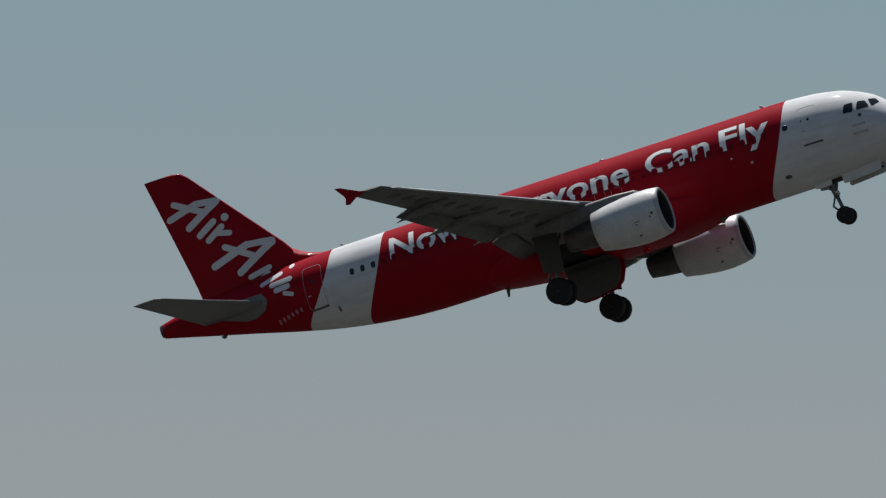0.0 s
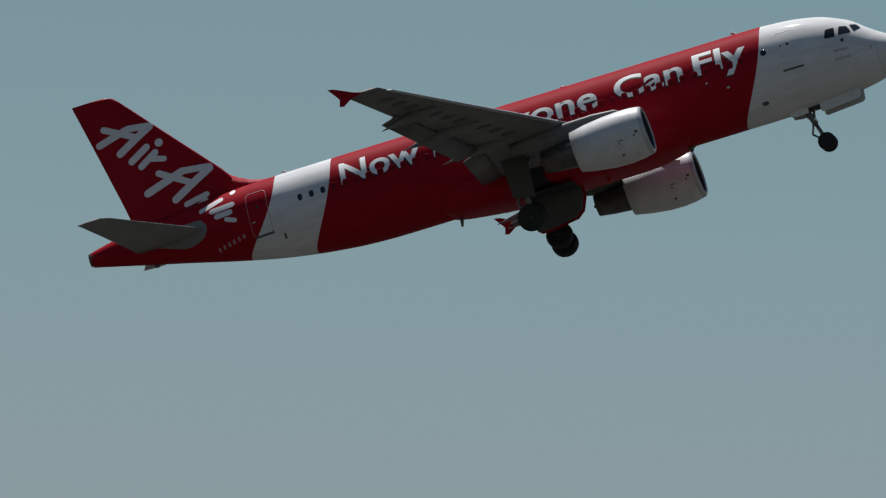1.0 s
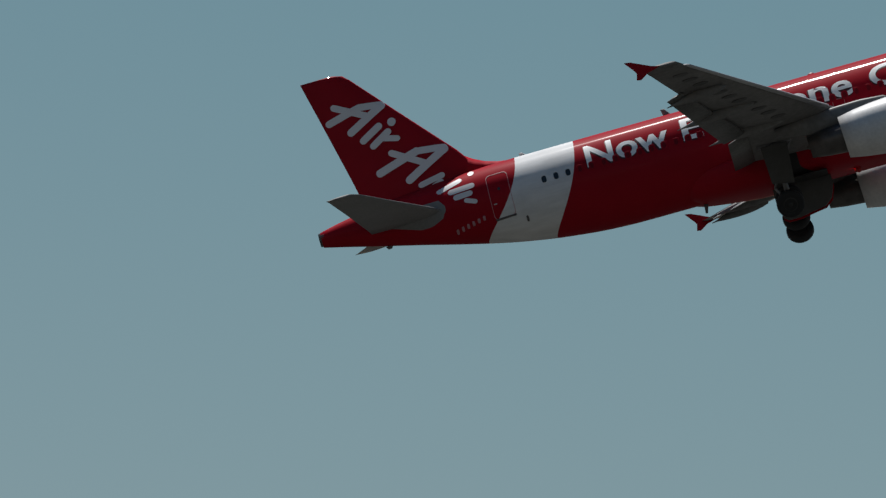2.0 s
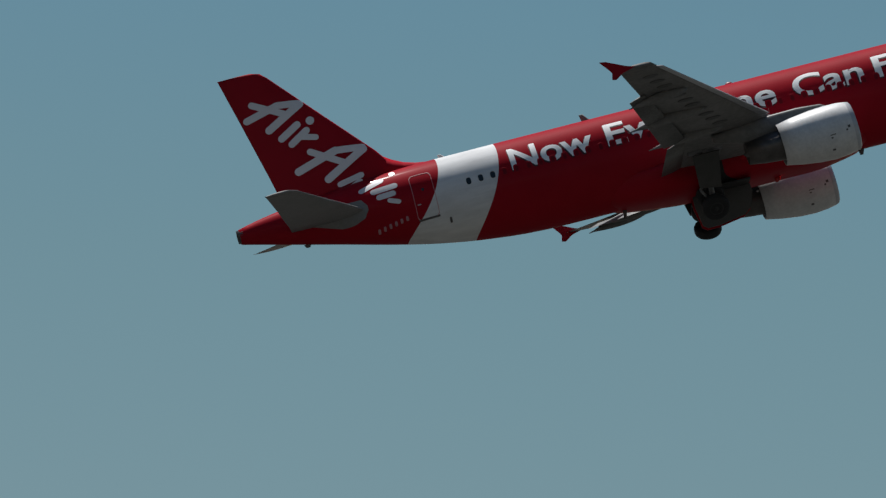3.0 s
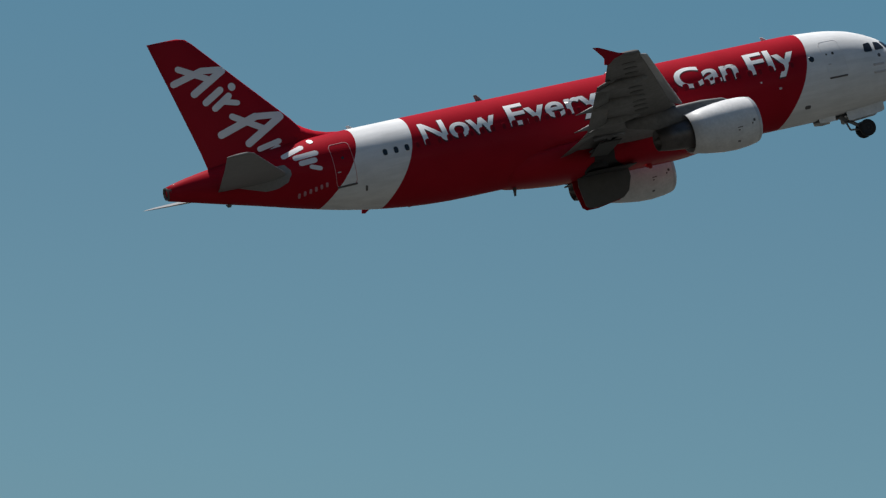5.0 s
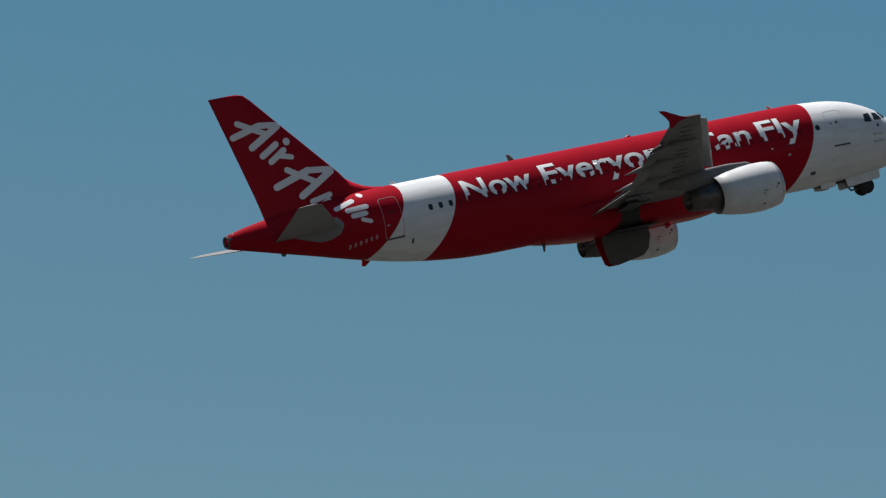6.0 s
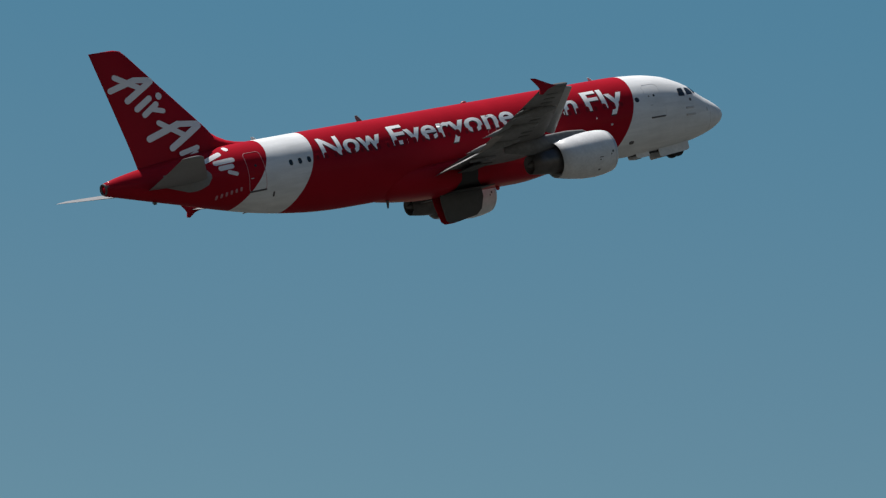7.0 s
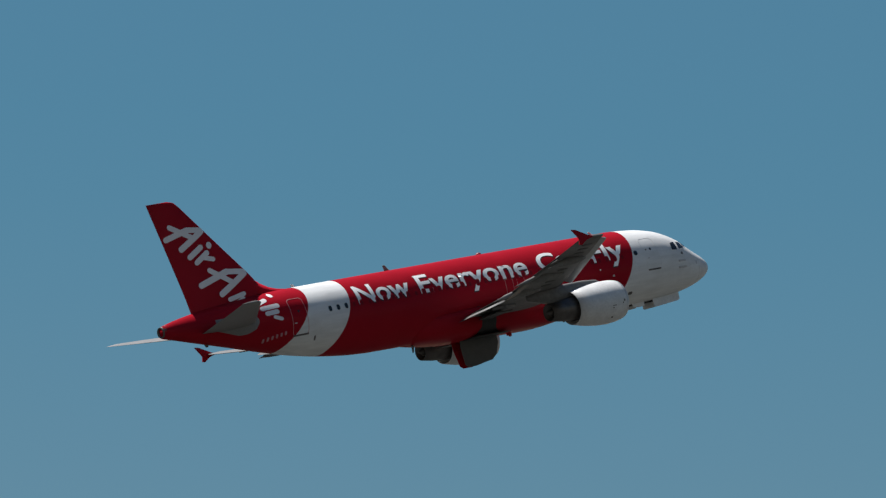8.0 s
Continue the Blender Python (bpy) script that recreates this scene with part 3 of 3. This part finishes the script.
def stroke(a, b, width, place, lift):
    bm = bmesh.new()
    ax, bx = Vector(a), Vector(b)
    d = bx - ax
    length = d.length
    d = d.normalized() if length > 1e-6 else Vector((1, 0))
    nrm = Vector((-d.y, d.x))
    r, total = width / 2, length + width
    rows = []
    n = max(10, int(total / 0.12))
    for i in range(n + 1):
        s = total * (1 - math.cos(math.pi * i / n)) / 2
        e = min(s, total - s)
        hw = r if e > r else math.sqrt(max(1e-6, r * r - (r - e) ** 2))
        c = ax + d * (s - r)
        rows.append([bm.verts.new(place(*(c + nrm * hw * k), lift)) for k in (-1, -0.33, 0.33, 1)])
    for p, q in zip(rows, rows[1:]):
        for i in range(3):
            bm.faces.new((p[i], p[i + 1], q[i + 1], q[i]))
    return part("emblem_stroke", bm, logo_paint, fin)


for side in (-1, 1):
    def here(st, z, out, side=side):
        return on_fin(st, z, out, side)

    def below(st, z, out, side=side):
        return on_skin(st, z, out, side)

    for k, (a, b, w) in enumerate((((35.62, 5.66), (34.20, 6.00), 0.31), ((34.20, 6.00), (33.24, 5.88), 0.30), ((35.25, 6.28), (33.90, 5.52), 0.29), ((34.80, 5.03), (33.24, 5.84), 0.33),
                                   ((33.01, 5.01), (33.00, 5.02), 0.36), ((34.38, 4.54), (33.58, 4.98), 0.31), ((34.02, 4.20), (33.26, 4.64), 0.30), ((33.56, 4.42), (32.95, 4.25), 0.26),
                                   ((34.05, 2.97), (32.30, 3.47), 0.34), ((32.30, 3.47), (31.12, 3.34), 0.30), ((33.35, 3.68), (31.95, 2.80), 0.29), ((32.90, 2.33), (31.12, 3.26), 0.34),
                                   ((32.48, 1.98), (31.50, 2.16), 0.25), ((32.30, 1.62), (31.62, 1.90), 0.25))):
        stroke(a, b, w, here, 0.006 + 0.003 * k)
    for k, (a, b, w) in enumerate((((31.80, 1.29), (30.84, 1.56), 0.22), ((30.32, 1.76), (30.28, 1.77), 0.24), ((31.32, 1.10), (30.36, 1.14), 0.25), ((31.14, 0.80), (30.52, 0.82), 0.25), ((30.74, 0.55), (30.38, 0.40), 0.2))):
        stroke(a, b, w, below, 0.006 + 0.004 * k)


# ---- aerials, beacons and the tail's end ----
def blade(name, st, length, z, height, lean, mat, label=""):
    bm = bmesh.new()
    rings = []
    for k in range(5):
        u = k / 4
        c, s = length * (1 - 0.55 * u), st + lean * u
        rings.append([(X(s + a * c), b * 0.05 * (1 - 0.5 * u), z + height * u) for a, b in ((0, 0), (0.2, 1), (0.7, 0.7), (1, 0), (0.7, -0.7), (0.2, -1))])
    loft(bm, rings)
    return part(name, bm, mat, body, label)


blade("aerial", 21.35, 0.38, 2.03, 0.36, 0.28, grey, "grey blade aerial on the roof")
blade("aerial", 27.75, 0.34, 2.02, 0.2, 0.22, trim_grey, "small grey blade aerial on the roof")
blade("aerial", 7.15, 0.3, 2.03, 0.22, 0.25, white, "white blade aerial on the roof")
blade("aerial", 20.85, 0.22, -2.04, -0.46, 0.14, seal, "dark blade aerial under the belly")
blade("aerial", 10.3, 0.30, -2.04, -0.28, 0.12, seal, "dark blade aerial under the belly")
blade("drain_mast", 34.3, 0.34, BOTTOM(34.3) + 0.04, -0.14, 0.1, seal)


def dome(name, st, z, r, mat, up, label=""):
    bm = bmesh.new()
    rings = []
    for k in range(5):
        a = math.pi / 2 * k / 4
        rr = max(0.004, r * math.cos(a))
        rings.append([(X(st) + rr * 1.4 * math.cos(2 * math.pi * i / 14), rr * math.sin(2 * math.pi * i / 14), z + up * r * math.sin(a)) for i in range(14)])
    loft(bm, rings)
    return part(name, bm, mat, body, label)


beacon_glass = glow("red_beacon_glass", (0.22, 0.008, 0.008), 0.05)
dome("beacon", 15.2, 2.05, 0.13, beacon_glass, 1, "red anti-collision beacon on the roof")


def turning_beacon():
    """The belly beacon: a dark turning head with one lit red window between two blinds. The turning and the blinds are
    made up, in place of a strobe's flash.
    """
    bm = bmesh.new()
    loft(bm, [[(r * math.cos(2 * math.pi * i / 24), r * math.sin(2 * math.pi * i / 24), z) for i in range(24)] for z, r in ((0.16, 0.10), (-0.03, 0.10), (-0.08, 0.085), (-0.11, 0.03))])
    for k in (-1, 1):
        loft(bm, [[(r, k * 0.035 + w, z) for r in (0.09, 0.19)] + [(r, k * 0.035 + w, z + 0.14) for r in (0.19, 0.09)] for z in (-0.04,) for w in (-0.004, 0.004)])
    head = part("beacon", bm, beacon_glass, airliner, "red anti-collision beacon under the belly, with a made-up turning head for its flash")
    bm = bmesh.new()
    rows = [[bm.verts.new((0.1035 * math.cos(radians(k * 4)), 0.1035 * math.sin(radians(k * 4)), z)) for k in range(-3, 4)] for z in (-0.02, 0.03, 0.08)]
    for a, b in zip(rows, rows[1:]):
        for i in range(6):
            bm.faces.new((a[i], a[i + 1], b[i + 1], b[i]))
    part("lamp_window", bm, glow("lit_red_lamp", (1.0, 0.10, 0.07), 45), head, "small lit red lamp window")
    return head


beacon = turning_beacon()


def exhaust():
    bm = bmesh.new()
    zc = 0.89

    def ring(st, r):
        return [(X(st), r * math.cos(2 * math.pi * i / 24) * 0.95, zc + r * math.sin(2 * math.pi * i / 24)) for i in range(24)]
    loft(bm, [ring(36.85, 0.345), ring(37.05, 0.335), ring(37.30, 0.285), ring(37.28, 0.24), ring(36.9, 0.22)])
    return part("tail_exhaust", bm, hot, body, "dark metal exhaust at the tail's end")


exhaust()


# ---- landing gear ----
def tube(bm, a, b, r0, r1=None, n=12):
    a, b = Vector(a), Vector(b)
    d = (b - a).normalized()
    s = d.orthogonal().normalized()
    t = d.cross(s)
    loft(bm, [[c + (s * math.cos(2 * math.pi * i / n) + t * math.sin(2 * math.pi * i / n)) * r for i in range(n)] for c, r in ((a, r0), (b, r0 if r1 is None else r1))])


def tyre(y, z, radius, width, parent):
    bm = bmesh.new()
    prof = [(0.52, -0.42), (0.62, -0.48), (0.80, -0.50), (0.93, -0.43), (0.99, -0.25), (1.0, 0.0), (0.99, 0.25), (0.93, 0.43), (0.80, 0.50), (0.62, 0.48), (0.52, 0.42)]
    loft(bm, [[(radius * r * math.cos(2 * math.pi * i / 32), y + width * w, z + radius * r * math.sin(2 * math.pi * i / 32)) for i in range(32)] for r, w in prof])
    part("tyre", bm, rubber, parent, "black rubber tyre")
    bm = bmesh.new()
    loft(bm, [[(radius * r * math.cos(2 * math.pi * i / 20), y + width * w, z + radius * r * math.sin(2 * math.pi * i / 20)) for i in range(20)] for r, w in ((0.15, -0.5), (0.2, -0.34), (0.5, -0.44), (0.55, -0.36), (0.55, 0.36), (0.5, 0.44), (0.2, 0.34), (0.15, 0.5))])
    part("wheel_rim", bm, rim, parent, "grey metal wheel rim")


MAIN_LEG, NOSE_LEG = 2.55, 2.15


def main_gear(side):
    bm = bmesh.new()
    tube(bm, (0, 0, 0.25), (0, 0, -1.35), 0.19, 0.17)
    tube(bm, (0, 0, -1.3), (0, 0, -MAIN_LEG - 0.08), 0.12)
    tube(bm, (0, -0.58, -MAIN_LEG), (0, 0.58, -MAIN_LEG), 0.10)
    tube(bm, (-0.75, 0, 0.1), (0.75, 0, 0.1), 0.13)
    tube(bm, (0.7, 0, 0.1), (0.05, 0, -1.1), 0.07)
    g = part("main_gear", bm, steel, airliner, "main landing gear leg folding inwards")
    bm = bmesh.new()
    tube(bm, (-0.16, 0, -1.35), (-0.46, 0, -1.85), 0.06)
    tube(bm, (-0.46, 0, -1.85), (-0.14, 0, -MAIN_LEG + 0.1), 0.06)
    part("torque_link", bm, steel, g)
    bm = bmesh.new()
    tube(bm, (0.1, 0, -0.95), (0.15, -side * 0.42, -0.35), 0.075)
    part("side_brace", bm, steel, g)
    bm = bmesh.new()
    loft(bm, [[(0.55, side * y, 0.1), (-0.6, side * y, 0.1), (-0.52, side * y, -1.55), (0.42, side * y, -1.75)] for y in (0.24, 0.30)])
    part("leg_door", bm, primer, g, "dark grey door fixed along the gear leg", smooth=False)
    for y in (-0.46, 0.46):
        tyre(y, -MAIN_LEG, 0.60, 0.42, g)
    return g


gear_right, gear_left = main_gear(-1), main_gear(1)


def nose_gear():
    bm = bmesh.new()
    tube(bm, (0, 0, 0.2), (0, 0, -1.2), 0.13)
    tube(bm, (0, 0, -1.15), (0, 0, -NOSE_LEG), 0.085)
    tube(bm, (0, -0.34, -NOSE_LEG), (0, 0.34, -NOSE_LEG), 0.07)
    tube(bm, (-0.1, -0.22, -0.75), (-0.1, 0.22, -0.75), 0.07)
    g = part("nose_gear", bm, steel, airliner, "nose landing gear folding forwards")
    bm = bmesh.new()
    tube(bm, (-0.1, 0, -1.15), (-0.36, 0, -1.5), 0.045)
    tube(bm, (-0.36, 0, -1.5), (-0.08, 0, -NOSE_LEG + 0.15), 0.045)
    part("torque_link", bm, steel, g)
    bm = bmesh.new()
    tube(bm, (0.08, 0, -0.95), (0.7, 0, 0.1), 0.06)
    part("drag_strut", bm, steel, g)
    for y in (-0.16, 0.16):
        bm = bmesh.new()
        tube(bm, (0.14, y, -1.02), (0.02, y, -1.02), 0.10, 0.06, 14)
        part("taxi_light", bm, metal, g, "round taxi light")
    for y in (-0.27, 0.27):
        tyre(y, -NOSE_LEG, 0.39, 0.24, g)
    return g


gear_nose = nose_gear()


def hanging_door(name, outline, y, lean, thick, mats, parent, label):
    """A door hanging open: outline of (station, height) points, two faces of their own paint."""
    bm = bmesh.new()
    top = max(z for _, z in outline)
    vs = loft(bm, [[(X(s), y + k + (z - top) * lean, z) for s, z in outline] for k in (0.0, thick)])
    ob = part(name, bm, mats, parent, label, smooth=False)
    for f in ob.data.polygons:
        f.material_index = 1 if f.normal.y > 0.5 else 0
    return ob


door_shape = [(15.55, -2.15), (15.50, -2.75), (15.72, -3.35), (16.05, -3.62), (16.6, -3.70), (17.2, -3.80), (17.74, -3.80), (17.93, -3.66), (18.08, -2.75), (18.06, -2.15)]
hanging_door("main_gear_door", door_shape, -0.42, -0.10, 0.05, [primer, red], airliner, "open main gear door with grey inside")
hanging_door("main_gear_door", door_shape, 0.37, 0.10, 0.05, [red, primer], airliner, "open main gear door with red outside")
nose_door = [(2.62, -1.80), (2.66, -2.20), (2.80, -2.28), (4.42, -2.40), (4.50, -2.34), (4.52, -1.9)]
for y, l in ((-0.46, 0.08), (0.42, -0.08)):
    hanging_door("nose_gear_door", nose_door, y, l, 0.04, [white, white], airliner, "white nose gear door hanging open")
aft_door = [(5.05, -1.95), (5.08, -2.24), (5.5, -2.27), (5.86, -2.22), (5.9, -1.98)]
for y in (-0.40, 0.36):
    hanging_door("nose_gear_door", aft_door, y, 0.0, 0.04, [white, white], airliner, "small white nose gear door hanging open")


# no hollow: a dark sheet under the belly gives the bay's inner shade as colour
def bay(name, st0, st1, y0, y1, z):
    bm = bmesh.new()
    loft(bm, [[(X(st0), y, z + k), (X(st1), y, z + k)] for y, k in ((y0, 0), (y1, 0))], close=False, caps=(False, False))
    geo = bmesh.ops.extrude_face_region(bm, geom=bm.faces[:])
    for v in geo["geom"]:
        if isinstance(v, bmesh.types.BMVert):
            v.co.z += 0.05
    return part(name, bm, dark, airliner, "dark sheet for the shade inside the open wheel bay", smooth=False)


def side_bay(side):
    """The well of the gear leg, open from the wing root down the side of the belly fairing; its inner shade is a dark
    patch laid on the skin.
    """
    bm = bmesh.new()
    w, bot = 2.15, -2.37
    rows = []
    for i in range(15):
        a = radians(6 + 60 * i / 14)
        y, z = -w * math.cos(a) ** 0.6, -1.15 + (bot + 1.15) * math.sin(a) ** 0.7
        k = 0.5 + 0.62 * min(1, max(0, (i - 6) / 8)) ** 1.5
        rows.append([bm.verts.new((X(s), -side * (y - 0.008 * math.cos(a)), z - 0.008 * math.sin(a))) for s in np.linspace(17.15 - k, 17.15 + min(k, 0.62), 6)])
    for p, q in zip(rows, rows[1:]):
        for i in range(5):
            bm.faces.new((p[i], p[i + 1], q[i + 1], q[i]))
    return part("leg_well", bm, dark, airliner, "dark patch for the shade inside the gear leg's open well")


side_bay(-1), side_bay(1)
bay("wheel_bay", 15.6, 17.95, -1.75, -0.5, -2.40)
bay("wheel_bay", 15.6, 17.95, 0.5, 1.75, -2.40)
bay("wheel_bay", 2.75, 4.5, -0.40, 0.40, -2.06)
bay("wheel_bay", 4.5, 5.9, -0.34, 0.34, -2.09)


# ---- nacelle details ----
def nacelle_marks(nac):
    for s, a, l, h in ((12.35, -16, 0.26, 0.035), (12.42, -22, 0.10, 0.05), (11.55, -8, 0.12, 0.10), (11.68, -14, 0.08, 0.07), (12.45, -50, 0.13, 0.09)):
        bm = bmesh.new()
        rows = []
        for i in range(5):
            st = s + l * (i / 4 - 0.5)
            r = np.interp(st, [11.32, 11.7, 12.3, 13.0, 13.8], [1.07, 1.13, 1.16, 1.13, 1.03]) + 0.006
            rows.append([bm.verts.new((cowl_x(st), -r * math.cos(radians(a) + k * h / 2), r * math.sin(radians(a) + k * h / 2))) for k in (-1, 0, 1)])
        for p, q in zip(rows, rows[1:]):
            for i in range(2):
                bm.faces.new((p[i], p[i + 1], q[i + 1], q[i]))
        part("access_latch", bm, seal, nac)


def strake(nac):
    """The fin on the inboard flank of the cowl."""
    bm = bmesh.new()
    loft(bm, [[(cowl_x(11.7 + k * 0.9), y, z) for y, z in ((-0.98 - 0.10 * math.sin(math.pi * k), 0.62 + 0.06 * math.sin(math.pi * k)), (-0.94 - 0.09 * math.sin(math.pi * k), 0.68 + 0.07 * math.sin(math.pi * k)), (-0.92, 0.60))] for k in (0.0, 0.25, 0.5, 0.75, 1.0)])
    part("strake", bm, white, nac)


for nac in engines:
    nacelle_marks(nac)
strake(engines[1])


def motions():
    """The flight: a steady climb away, the nose a little higher in the middle of it."""
    rows = []
    for i in range(33):
        t = i * 0.25
        d, s = t - 4, (t - 4) / 4
        sway = float(np.interp(t, (0, 0.25, 0.5, 1, 1.5, 3, 3.5, 4), (1.9, 0.9, 0.25, -0.15, -0.35, -0.5, -0.2, 0)))
        p = EYE + Vector((114.357, 560.320, 134.778)) + Vector((76.668, -0.100, 9.797)) * d + Vector((-0.351, 0.145, -0.293)) * (0.5 * d * d)
        turn = Euler((radians(1.320 + 0.535 * s - 0.593 * s * s + sway), -radians(16.190 + 1.011 * s + -2.030 * s * s), radians(0.026 + -0.035 * s)), "XYZ").to_matrix().to_4x4()
        rows.append((t, Matrix.Translation(p) @ turn))
    walk(airliner, rows)
    walk(beacon, [(i / 10, pose(X(14.31), 0, -2.46, 0, 0, -115.2 + 11.2 * (i - 55))) for i in range(81)])
    # the wheels fold away: the main legs inwards, the nose leg forwards
    fold = ((0, 2), (0.5, 7), (1, 15), (1.7, 23), (2.4, 33), (3.0, 44), (3.5, 51), (4.2, 60), (4.8, 74), (5.3, 85), (6.5, 87), (8.0, 87))
    walk(gear_right, [(t, pose(X(17.45), -3.8, -1.2, a)) for t, a in fold])
    walk(gear_left, [(t, pose(X(17.45), 3.8, -1.2, -a)) for t, a in fold])
    walk(gear_nose, [(t, pose(X(5.35), 0, -1.6, 0, -a)) for t, a in ((0, 12), (1, 18.5), (1.5, 23), (3.8, 42), (5.5, 60), (6.6, 72), (7.0, 76), (8.0, 88))])


motions()
